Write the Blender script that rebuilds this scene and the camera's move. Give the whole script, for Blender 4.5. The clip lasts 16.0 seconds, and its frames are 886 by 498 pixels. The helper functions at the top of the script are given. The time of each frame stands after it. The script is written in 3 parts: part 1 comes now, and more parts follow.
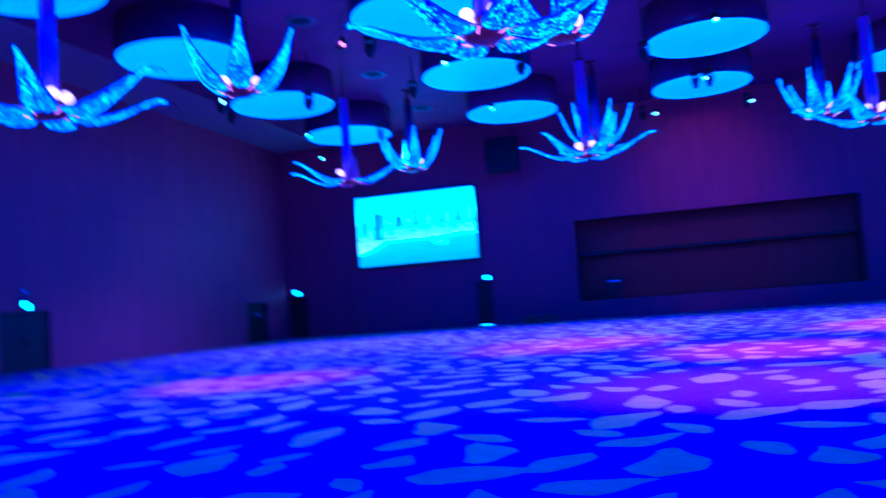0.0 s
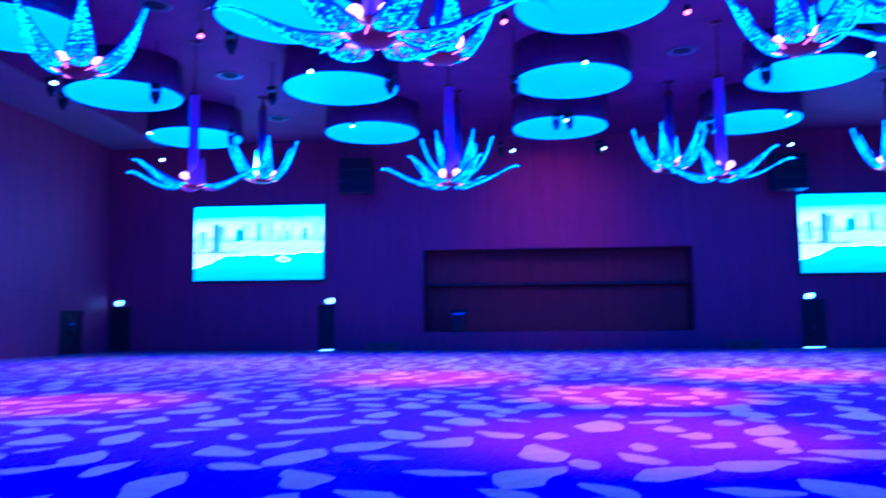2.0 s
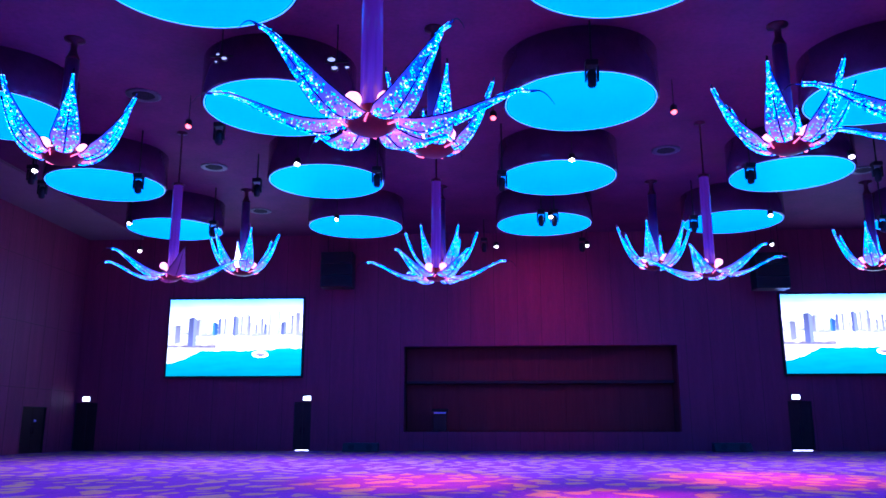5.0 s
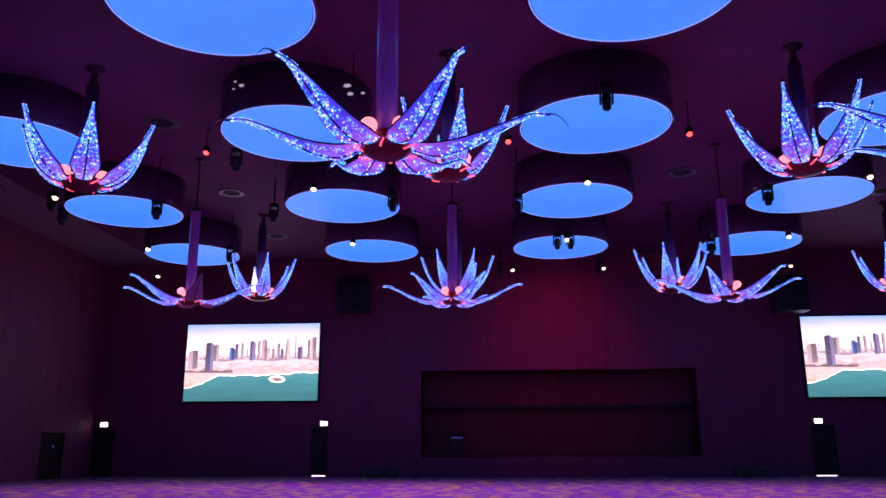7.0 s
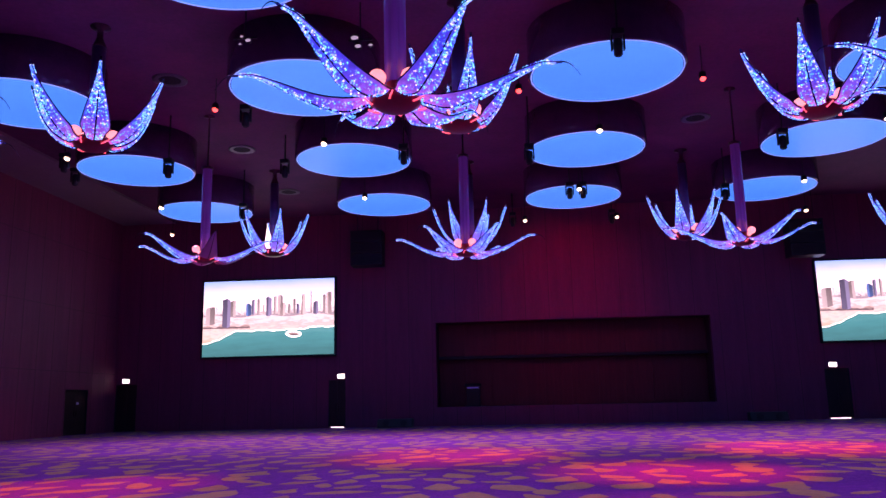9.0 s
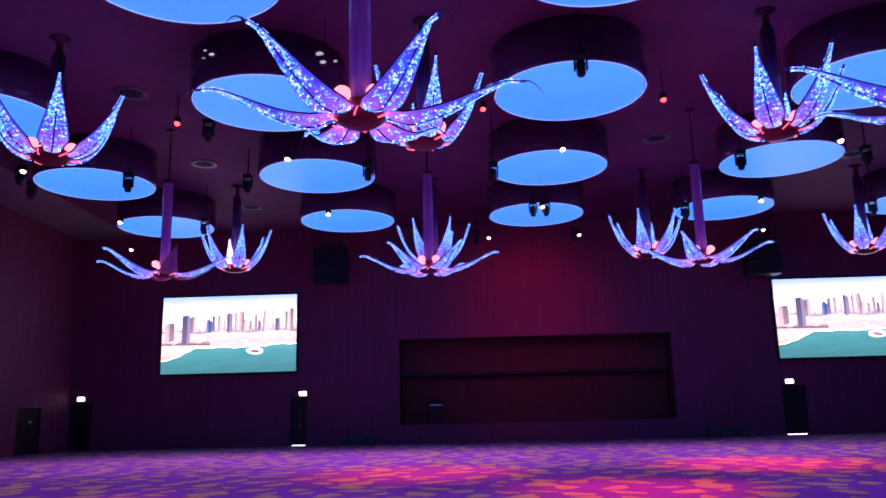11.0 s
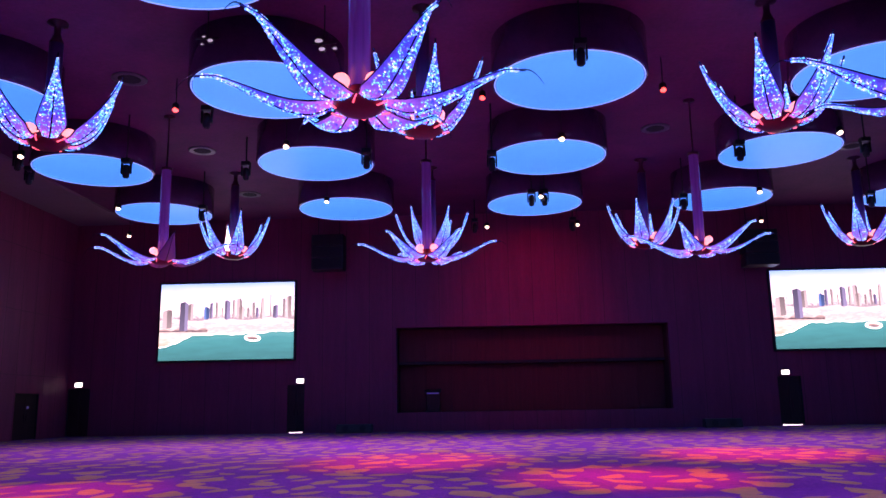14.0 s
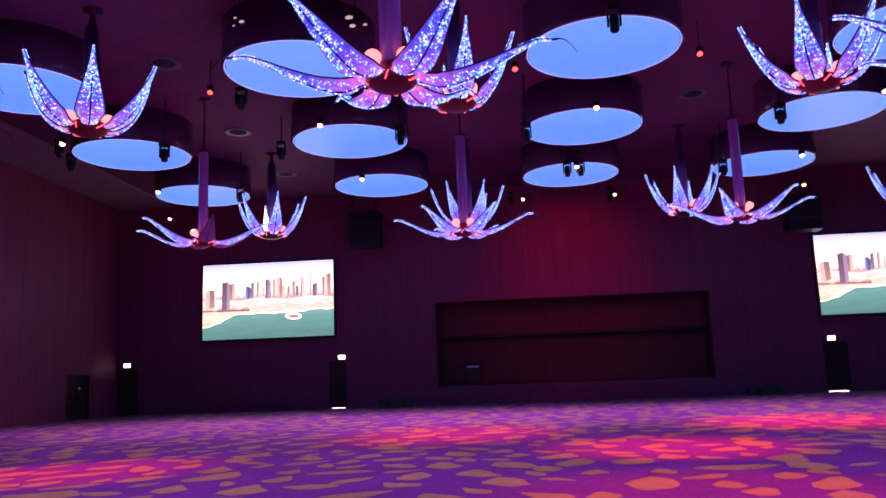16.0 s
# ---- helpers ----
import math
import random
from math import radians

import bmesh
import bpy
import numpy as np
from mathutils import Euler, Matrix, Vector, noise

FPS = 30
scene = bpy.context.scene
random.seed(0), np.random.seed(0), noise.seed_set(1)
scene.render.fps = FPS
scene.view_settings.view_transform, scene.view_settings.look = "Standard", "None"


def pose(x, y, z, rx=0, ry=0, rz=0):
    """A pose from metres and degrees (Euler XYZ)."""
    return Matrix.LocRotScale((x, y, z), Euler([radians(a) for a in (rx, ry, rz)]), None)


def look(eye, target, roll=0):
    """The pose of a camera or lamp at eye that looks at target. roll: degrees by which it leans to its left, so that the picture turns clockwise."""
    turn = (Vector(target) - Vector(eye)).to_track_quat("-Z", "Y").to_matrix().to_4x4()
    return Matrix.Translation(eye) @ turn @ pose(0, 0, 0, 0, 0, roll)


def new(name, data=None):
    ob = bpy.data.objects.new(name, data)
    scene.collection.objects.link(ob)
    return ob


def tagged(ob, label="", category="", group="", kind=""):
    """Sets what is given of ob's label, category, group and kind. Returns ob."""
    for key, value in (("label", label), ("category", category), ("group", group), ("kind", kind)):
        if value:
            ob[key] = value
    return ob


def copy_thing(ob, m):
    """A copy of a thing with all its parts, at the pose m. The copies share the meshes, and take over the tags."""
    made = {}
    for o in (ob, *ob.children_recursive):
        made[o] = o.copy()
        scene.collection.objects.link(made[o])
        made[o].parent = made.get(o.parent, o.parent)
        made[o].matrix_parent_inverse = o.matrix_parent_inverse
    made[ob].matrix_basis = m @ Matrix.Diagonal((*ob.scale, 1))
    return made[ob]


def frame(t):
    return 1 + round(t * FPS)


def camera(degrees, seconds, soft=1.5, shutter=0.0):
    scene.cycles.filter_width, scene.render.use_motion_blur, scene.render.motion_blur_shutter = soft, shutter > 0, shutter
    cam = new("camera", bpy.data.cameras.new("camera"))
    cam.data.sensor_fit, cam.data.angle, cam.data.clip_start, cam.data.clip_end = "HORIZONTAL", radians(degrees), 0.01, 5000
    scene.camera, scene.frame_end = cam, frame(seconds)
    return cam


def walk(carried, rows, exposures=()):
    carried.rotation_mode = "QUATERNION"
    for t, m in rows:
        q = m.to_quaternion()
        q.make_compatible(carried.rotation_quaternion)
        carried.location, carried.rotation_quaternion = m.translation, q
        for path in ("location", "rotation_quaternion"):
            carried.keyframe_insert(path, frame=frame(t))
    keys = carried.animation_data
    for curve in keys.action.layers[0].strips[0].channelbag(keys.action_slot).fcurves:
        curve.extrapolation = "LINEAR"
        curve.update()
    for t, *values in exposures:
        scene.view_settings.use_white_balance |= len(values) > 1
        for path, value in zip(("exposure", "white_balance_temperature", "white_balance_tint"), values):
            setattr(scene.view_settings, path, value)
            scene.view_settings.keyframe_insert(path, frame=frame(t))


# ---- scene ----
# The camera: carried forward for the first three seconds, then held and turned.
cam = camera(58.0, 16.0, soft=1.5, shutter=0.9)
walk(cam, [
    (0, pose(1.290, -1.760, 1.325, 94.07, 4.22, 16.77)),
    (0.3, pose(1.150, -1.600, 1.330, 92.90, 1.34, 13.62)),
    (0.5, pose(1.085, -1.500, 1.335, 92.82, 1.84, 13.58)),
    (1, pose(0.840, -1.180, 1.350, 92.09, 1.47, 9.64)),
    (1.5, pose(0.600, -0.870, 1.360, 92.71, 0.77, 9.25)),
    (1.8, pose(0.490, -0.680, 1.365, 93.89, 0.69, 7.07)),
    (2, pose(0.420, -0.560, 1.365, 95.47, 0.47, 4.76)),
    (2.5, pose(0.250, -0.300, 1.365, 96.14, 1.88, 1.38)),
    (3, pose(0.110, -0.130, 1.365, 100.41, 1.78, 1.06)),
    (3.5, pose(0.000, 0.000, 1.365, 102.78, -0.60, 1.84)),
    (4, pose(0.000, 0.000, 1.365, 102.79, 0.93, 0.79)),
    (4.2, pose(0.000, 0.000, 1.365, 102.03, 0.66, 1.38)),
    (6.5, pose(0.000, 0.000, 1.365, 103.92, -0.10, 3.65)),
    (7, pose(0.000, 0.000, 1.365, 104.13, 0.15, 4.11)),
    (7.5, pose(0.000, 0.000, 1.365, 102.89, 0.39, 5.08)),
    (8, pose(0.000, 0.000, 1.365, 102.08, 0.76, 5.47)),
    (8.5, pose(0.000, 0.000, 1.365, 100.67, 0.98, 5.45)),
    (11, pose(0.000, 0.000, 1.365, 101.87, 1.35, 2.65)),
    (11.5, pose(0.000, 0.000, 1.365, 102.18, 0.73, 1.30)),
    (12, pose(0.000, 0.000, 1.365, 101.51, 1.14, 1.62)),
    (12.5, pose(0.000, 0.000, 1.365, 102.43, 0.83, 1.23)),
    (13, pose(0.000, 0.000, 1.365, 102.17, 0.23, 1.29)),
    (13.5, pose(0.000, 0.000, 1.365, 101.54, 0.59, 1.98)),
    (14, pose(0.000, 0.000, 1.365, 101.06, 0.95, 2.43)),
    (14.5, pose(0.000, 0.000, 1.365, 100.25, 1.40, 2.46)),
    (15, pose(0.000, 0.000, 1.365, 98.96, 0.74, 3.52)),
    (15.5, pose(0.000, 0.000, 1.365, 99.78, 0.96, 4.61)),
    (16, pose(0.000, 0.000, 1.365, 99.29, 2.06, 5.30)),
], exposures=[
    (0.0, 1.2, 2500, 8), (1.0, 1.55, 2600, 8), (1.6, 1.75, 2650, 10), (2.2, 1.75, 3000, 20), (3.0, 1.85, 3350, 26), (4.2, 1.85, 3450, 28),
    (6.3, 0.4, 6900, 60), (7.0, 0.4, 7100, 62), (8.0, 0.5, 7500, 68), (8.7, 0.5, 7500, 68),
    (10.8, 0.7, 6900, 60), (13.0, 0.8, 7400, 63), (15.4, 0.7, 7300, 58), (16.0, 0.75, 9300, 76),
])

# ---- world and lamps ----
world = bpy.data.worlds.new("night")
world.use_nodes = True
scene.world = world
world.node_tree.nodes["Background"].inputs[0].default_value = (0.02, 0.015, 0.05, 1)
world.node_tree.nodes["Background"].inputs[1].default_value = 0.05

CEIL = 12.0
WALL_Y, LEFT_X, RIGHT_X, BACK_Y = 44.2, -22.8, 26.0, -9.0
DISC_Z, DISC_R = 10.67, 2.2
COLS = (-14.93, -6.07, 2.94, 11.76, 20.6)
ROWS = (37.1, 29.8, 22.4, 15.06, 7.7)


def spot(eye, target, power, colour, degrees, blend, size=0.12):
    lamp = bpy.data.lights.new("wash_and_beam_lamp", "SPOT")
    lamp.energy, lamp.color, lamp.spot_size, lamp.spot_blend = power, colour, radians(degrees), blend
    lamp.shadow_soft_size = size
    ob = new("wash_and_beam_lamp", lamp)
    ob.matrix_world = look(eye, target)
    return ob


# added wash lamps without fixtures: blue over the near carpet, violet towards the stage; then the red beams
for wx, share in ((-13.4, 0.62), (-6.1, 0.95), (2.9, 0.82), (11.8, 0.72)):
    for wy, power, hue, wide in ((3.0, 1900, (0.10, 0.05, 1.0), 80), (12.6, 2500, (0.54, 0.25, 0.68), 100), (28.5, 5600, (0.59, 0.25, 0.66), 116)):
        spot((wx, wy, 10.2), (wx, wy, 0), power * share, hue, wide, 1.0, 0.3)
spot((2.9, 36.2, 10.4), (3.0, WALL_Y, 6.8), 290, (1.0, 0.03, 0.12), 75, 1.0, 0.3)
spot((-12.0, 30.0, 10.3), (LEFT_X, 32.0, 4.6), 100, (0.80, 0.24, 0.75), 38, 1.0, 0.3)
for ex, ey, tx, ty, power, wide in ((-1.5, 26.0, -1.8, 21.0, 8600, 36), (7.4, 26.0, 7.3, 22.0, 10500, 38), (4.0, 11.0, 2.8, 15.4, 8200, 30),
                                    (-10.5, 11.4, -7.8, 13.8, 5400, 30), (4.0, 11.0, 2.1, 9.6, 3400, 32)):
    spot((ex, ey, 10.2), (tx, ty, 0), power, (1.0, 0.05, 0.07), wide, 1.0)


# ---- materials ----
def material(name):
    m = bpy.data.materials.new(name)
    m.use_nodes = True
    nt = m.node_tree
    return m, nt, nt.nodes["Principled BSDF"]


def node(nt, kind, **inputs):
    n = nt.nodes.new(kind)
    for key, value in inputs.items():
        n.inputs[key.replace("_", " ")].default_value = value
    return n


def coords(nt, scale=(1, 1, 1)):
    tc = nt.nodes.new("ShaderNodeTexCoord")
    mp = nt.nodes.new("ShaderNodeMapping")
    mp.inputs["Scale"].default_value = scale
    nt.links.new(tc.outputs["Object"], mp.inputs["Vector"])
    return mp.outputs["Vector"]


def ramp(nt, source, stops):
    r = nt.nodes.new("ShaderNodeValToRGB")
    while len(r.color_ramp.elements) < len(stops):
        r.color_ramp.elements.new(0.5)
    for e, (p, c) in zip(r.color_ramp.elements, stops):
        e.position, e.color = p, (*c, 1)
    nt.links.new(source, r.inputs["Fac"])
    return r.outputs["Color"]


def surface(name, low, high, rough=0.6, metal=0.0, scale=(3, 3, 3), bump=0.1, noise_scale=1.0):
    """A surface that varies between two colours at two scales, with fine relief."""
    m, nt, bsdf = material(name)
    v = coords(nt, scale)
    big = node(nt, "ShaderNodeTexNoise", Scale=noise_scale, Detail=8.0, Roughness=0.65)
    nt.links.new(v, big.inputs["Vector"])
    fine = node(nt, "ShaderNodeTexNoise", Scale=noise_scale * 14, Detail=4.0)
    nt.links.new(v, fine.inputs["Vector"])
    mix = nt.nodes.new("ShaderNodeMath")
    mix.operation = "MULTIPLY_ADD"
    mix.inputs[1].default_value = 0.35
    nt.links.new(fine.outputs["Fac"], mix.inputs[0])
    half = nt.nodes.new("ShaderNodeMath")
    half.operation = "MULTIPLY"
    half.inputs[1].default_value = 0.65
    nt.links.new(big.outputs["Fac"], half.inputs[0])
    nt.links.new(half.outputs[0], mix.inputs[2])
    nt.links.new(ramp(nt, mix.outputs[0], ((0.3, low), (0.7, high))), bsdf.inputs["Base Color"])
    bsdf.inputs["Roughness"].default_value = rough
    bsdf.inputs["Metallic"].default_value = metal
    if bump:
        b = node(nt, "ShaderNodeBump", Strength=bump, Distance=0.02)
        nt.links.new(mix.outputs[0], b.inputs["Height"])
        nt.links.new(b.outputs["Normal"], bsdf.inputs["Normal"])
    return m


def glow(name, colour, strength, base=(0.5, 0.5, 0.5), rough=0.4):
    m, nt, bsdf = material(name)
    bsdf.inputs["Base Color"].default_value = (*base, 1)
    bsdf.inputs["Roughness"].default_value = rough
    bsdf.inputs["Emission Color"].default_value = (*colour, 1)
    bsdf.inputs["Emission Strength"].default_value = strength
    return m


# wall red and blue raised to carry the purple haze of the hall
M_WALL = surface("wood_panel", (0.20, 0.031, 0.074), (0.36, 0.055, 0.125), 0.62, 0, (1.2, 1.2, 0.12), 0.05, 2.0)
M_JOINT = surface("panel_joint", (0.09, 0.028, 0.04), (0.13, 0.04, 0.055), 0.7)
M_NICHE = surface("stage_cloth", (0.10, 0.024, 0.028), (0.18, 0.042, 0.045), 0.85, 0, (6, 6, 0.3), 0.2)
# ceiling tinted purple in the same way, for haze
M_CEIL = surface("ceiling_plaster", (0.10, 0.019, 0.068), (0.24, 0.041, 0.14), 0.7, 0, (0.5, 0.5, 0.5), 0.03)
M_SOFFIT = surface("soffit_plaster", (0.27, 0.19, 0.20), (0.34, 0.25, 0.26), 0.6, 0, (0.4, 0.4, 0.4), 0.03)
# drum black lifted to violet: the room's haze put into its colour
M_DRUM = surface("black_drum_lacquer", (0.085, 0.030, 0.085), (0.15, 0.052, 0.14), 0.035, 0, (2, 2, 2), 0.03)
M_BLACK = surface("black_lacquer", (0.008, 0.008, 0.009), (0.022, 0.02, 0.022), 0.45, 0, (8, 8, 8), 0.05)
M_DOOR = surface("dark_door_wood", (0.02, 0.011, 0.01), (0.045, 0.022, 0.018), 0.5, 0, (4, 4, 0.5))
M_METAL = surface("dark_chrome", (0.22, 0.22, 0.24), (0.4, 0.4, 0.42), 0.14, 1.0)
M_RING = surface("dull_steel_ring", (0.16, 0.14, 0.16), (0.26, 0.23, 0.25), 0.4, 1.0)
M_GRILLE = surface("speaker_grille", (0.006, 0.006, 0.007), (0.02, 0.02, 0.02), 0.8, 0, (30, 30, 30), 0.4)
M_RIB = surface("dark_rib_metal", (0.012, 0.01, 0.03), (0.03, 0.02, 0.06), 0.4, 0.6)
# hub base reddened for the neon glow that falls on it
M_HUB = surface("hub_shell", (0.16, 0.012, 0.022), (0.30, 0.022, 0.04), 0.35, 0.1)
M_ROSE = surface("ceiling_fitting_shell", (0.05, 0.012, 0.02), (0.11, 0.02, 0.035), 0.35, 0.2)
M_RIM = glow("disc_rim_light", (0.12, 0.32, 1.0), 0.75)
M_GLOBE = glow("pink_globe_glass", (1.0, 0.30, 0.27), 1.15, (0.7, 0.4, 0.38))
M_NEON = glow("red_neon_tube", (1.0, 0.10, 0.12), 1.2)
M_WARM = glow("spot_lens", (1.0, 0.85, 0.55), 3.0)
M_RED = glow("red_lens", (1.0, 0.08, 0.05), 2.5)
# faint emission that stands in for white glints near the drums
M_GLINT = glow("added_glint_glow", (0.75, 0.8, 1.0), 0.30, (0.6, 0.6, 0.6), 0.15)
M_EXIT = glow("exit_sign_face", (0.95, 1.0, 0.95), 2.2)
M_LEAK = glow("light_under_door", (0.9, 0.85, 1.0), 1.4)
M_BLUE = glow("blue_pilot_light", (0.12, 0.1, 0.8), 0.12)


def disc_material():
    m, nt, bsdf = material("lit_stretch_membrane")
    v = coords(nt, (0.12, 0.12, 0.12))
    n = node(nt, "ShaderNodeTexNoise", Scale=1.0, Detail=2.0)
    nt.links.new(v, n.inputs["Vector"])
    nt.links.new(ramp(nt, n.outputs["Fac"], ((0.35, (0.0, 0.235, 0.95)), (0.65, (0.005, 0.28, 1.0)))), bsdf.inputs["Emission Color"])
    bsdf.inputs["Emission Strength"].default_value = 0.82
    bsdf.inputs["Base Color"].default_value = (0.05, 0.18, 0.30, 1)
    bsdf.inputs["Roughness"].default_value = 0.35
    return m


M_DISC = disc_material()


def petal_material(name, stops, strength):
    m, nt, bsdf = material(name)
    tc = nt.nodes.new("ShaderNodeTexCoord")
    sep = nt.nodes.new("ShaderNodeSeparateXYZ")
    nt.links.new(tc.outputs["UV"], sep.inputs[0])
    col = ramp(nt, sep.outputs["X"], stops)
    n = node(nt, "ShaderNodeTexNoise", Scale=7.0, Detail=6.0, Roughness=0.7)
    nt.links.new(tc.outputs["Object"], n.inputs["Vector"])
    mod = nt.nodes.new("ShaderNodeMath")
    mod.operation = "MULTIPLY"
    mod.inputs[1].default_value = strength * 2
    nt.links.new(n.outputs["Fac"], mod.inputs[0])
    nt.links.new(col, bsdf.inputs["Emission Color"])
    nt.links.new(mod.outputs[0], bsdf.inputs["Emission Strength"])
    bsdf.inputs["Base Color"].default_value = (0.22, 0.18, 0.28, 1)
    bsdf.inputs["Roughness"].default_value = 0.3
    return m


M_PETAL = petal_material("lit_petal_fabric", ((0.0, (0.64, 0.13, 0.54)), (0.16, (0.26, 0.09, 0.64)), (0.42, (0.05, 0.045, 0.64)), (1.0, (0.010, 0.03, 0.62))), 0.78)
M_PETAL_WHITE = petal_material("white_lit_petal", ((0.0, (1.0, 0.8, 0.8)), (1.0, (1.0, 0.9, 0.85))), 1.6)
# petals without lamps: weak emission paints the hub's red light on them
M_PETAL_DARK = petal_material("dark_petal_painted_glow", ((0.0, (0.30, 0.01, 0.05)), (0.3, (0.06, 0.005, 0.06)), (1.0, (0.03, 0.005, 0.08))), 0.3)


# sparkle is made by emission, with a random colour for each bead
def bead_material():
    m, nt, bsdf = material("glowing_bead")
    g = nt.nodes.new("ShaderNodeNewGeometry")
    col = ramp(nt, g.outputs["Random Per Island"], ((0.0, (0.0, 0.01, 0.35)), (0.30, (0.0, 0.04, 0.95)), (0.48, (0.0, 0.42, 0.85)), (0.64, (0.0, 0.66, 0.78)), (0.76, (0.05, 0.20, 1.0)), (0.88, (0.30, 0.34, 0.95)), (1.0, (0.70, 0.80, 1.0))))
    nt.links.new(col, bsdf.inputs["Emission Color"])
    bsdf.inputs["Emission Strength"].default_value = 1.5
    bsdf.inputs["Base Color"].default_value = (0.25, 0.3, 0.45, 1)
    bsdf.inputs["Roughness"].default_value = 0.1
    return m


M_BEAD = bead_material()


def stem_material():
    m, nt, bsdf = material("frosted_acrylic_tube")
    v = coords(nt, (10, 10, 0.3))
    n = node(nt, "ShaderNodeTexNoise", Scale=1.0, Detail=3.0)
    nt.links.new(v, n.inputs["Vector"])
    nt.links.new(ramp(nt, n.outputs["Fac"], ((0.3, (0.09, 0.05, 0.22)), (0.7, (0.17, 0.09, 0.36)))), bsdf.inputs["Base Color"])
    bsdf.inputs["Roughness"].default_value = 0.25
    bsdf.inputs["Emission Color"].default_value = (0.20, 0.03, 0.34, 1)
    bsdf.inputs["Emission Strength"].default_value = 0.10
    return m


M_STEM = stem_material()
M_STEM_DARK = surface("dark_violet_tube", (0.10, 0.045, 0.16), (0.16, 0.07, 0.24), 0.3, 0, (8, 8, 0.5), 0.03)


def carpet_material(name, low, high, fleck):
    """Cut pile: broad worn patches, a mottled mid scale and single flecks of yarn."""
    m, nt, bsdf = material(name)
    v = coords(nt)
    broad = node(nt, "ShaderNodeTexNoise", Scale=0.35, Detail=3.0)
    mid = node(nt, "ShaderNodeTexNoise", Scale=5.0, Detail=6.0, Roughness=0.7)
    yarn = node(nt, "ShaderNodeTexVoronoi", Scale=38.0)
    for n in (broad, mid, yarn):
        nt.links.new(v, n.inputs["Vector"])
    add = nt.nodes.new("ShaderNodeMath")
    add.operation = "MULTIPLY_ADD"
    add.inputs[1].default_value = 0.55
    half = nt.nodes.new("ShaderNodeMath")
    half.operation = "MULTIPLY"
    half.inputs[1].default_value = 0.45
    nt.links.new(broad.outputs["Fac"], half.inputs[0])
    nt.links.new(mid.outputs["Fac"], add.inputs[0])
    nt.links.new(half.outputs[0], add.inputs[2])
    tone = ramp(nt, add.outputs[0], ((0.36, low), (0.64, high)))
    sep = nt.nodes.new("ShaderNodeSeparateColor")
    nt.links.new(yarn.outputs["Color"], sep.inputs[0])
    mask = ramp(nt, sep.outputs[0], ((0.84, (0, 0, 0)), (0.92, (0.5, 0.5, 0.5))))
    mix = nt.nodes.new("ShaderNodeMixRGB")
    mix.inputs[2].default_value = (*fleck, 1)
    nt.links.new(mask, mix.inputs[0])
    nt.links.new(tone, mix.inputs[1])
    nt.links.new(mix.outputs[0], bsdf.inputs["Base Color"])
    bsdf.inputs["Roughness"].default_value = 0.97
    b = node(nt, "ShaderNodeBump", Strength=0.5, Distance=0.01)
    nt.links.new(mid.outputs["Fac"], b.inputs["Height"])
    nt.links.new(b.outputs["Normal"], bsdf.inputs["Normal"])
    return m


M_CARPET = carpet_material("violet_carpet", (0.075, 0.013, 0.160), (0.150, 0.025, 0.30), (0.24, 0.09, 0.28))
M_PATCH = carpet_material("beige_carpet_leaf", (0.22, 0.215, 0.075), (0.38, 0.365, 0.125), (0.24, 0.15, 0.13))


# ---- mesh helpers ----
def finish(name, bm, mat, parent=None, smooth=False):
    me = bpy.data.meshes.new(name)
    bm.to_mesh(me)
    bm.free()
    if mat:
        me.materials.append(mat)
    if smooth:
        for p in me.polygons:
            p.use_smooth = True
    ob = new(name, me)
    if parent:
        ob.parent = parent
    return ob


def part(name, bm, mat, parent, label="", smooth=False):
    return tagged(finish(name, bm, mat, parent, smooth), label)


def box(bm, x0, x1, y0, y1, z0, z1, bevel=0.0):
    r = bmesh.ops.create_cube(bm, size=1.0, matrix=Matrix.Translation(((x0 + x1) / 2, (y0 + y1) / 2, (z0 + z1) / 2)) @ Matrix.Diagonal((x1 - x0, y1 - y0, z1 - z0, 1)))
    if bevel:
        es = {e for v in r["verts"] for e in v.link_edges}
        bmesh.ops.bevel(bm, geom=list(es), offset=bevel, segments=2, affect="EDGES", profile=0.5)


def boxed(*a, bevel=0.0):
    bm = bmesh.new()
    box(bm, *a, bevel=bevel)
    return bm


def lathe(bm, profile, n=32, centre=(0, 0, 0)):
    """A turned shape from (radius, height) pairs."""
    rings = []
    for r, z in profile:
        rings.append([bm.verts.new((centre[0] + r * math.cos(2 * math.pi * k / n), centre[1] + r * math.sin(2 * math.pi * k / n), centre[2] + z)) for k in range(n)])
    for a, b in zip(rings[:-1], rings[1:]):
        for k in range(n):
            bm.faces.new((a[k], a[(k + 1) % n], b[(k + 1) % n], b[k]))
    bm.faces.new(list(reversed(rings[0])))
    bm.faces.new(rings[-1])


def tube(bm, points, radii, n=6):
    """A round bar along points, with a radius at each."""
    rings = []
    for i, p in enumerate(points):
        d = (points[min(i + 1, len(points) - 1)] - points[max(i - 1, 0)]).normalized()
        u = d.cross(Vector((0, 0, 1)))
        u = u.normalized() if u.length > 1e-4 else Vector((1, 0, 0))
        w = d.cross(u)
        r = radii[i] if isinstance(radii, (list, tuple)) else radii
        rings.append([bm.verts.new(p + r * (math.cos(2 * math.pi * k / n) * u + math.sin(2 * math.pi * k / n) * w)) for k in range(n)])
    for a, b in zip(rings[:-1], rings[1:]):
        for k in range(n):
            bm.faces.new((a[k], a[(k + 1) % n], b[(k + 1) % n], b[k]))
    bm.faces.new(list(reversed(rings[0])))
    bm.faces.new(rings[-1])


def thing(name, label, category, group="", at=(0, 0, 0)):
    ob = new(name)
    ob.location = at
    return tagged(ob, label, category, group)


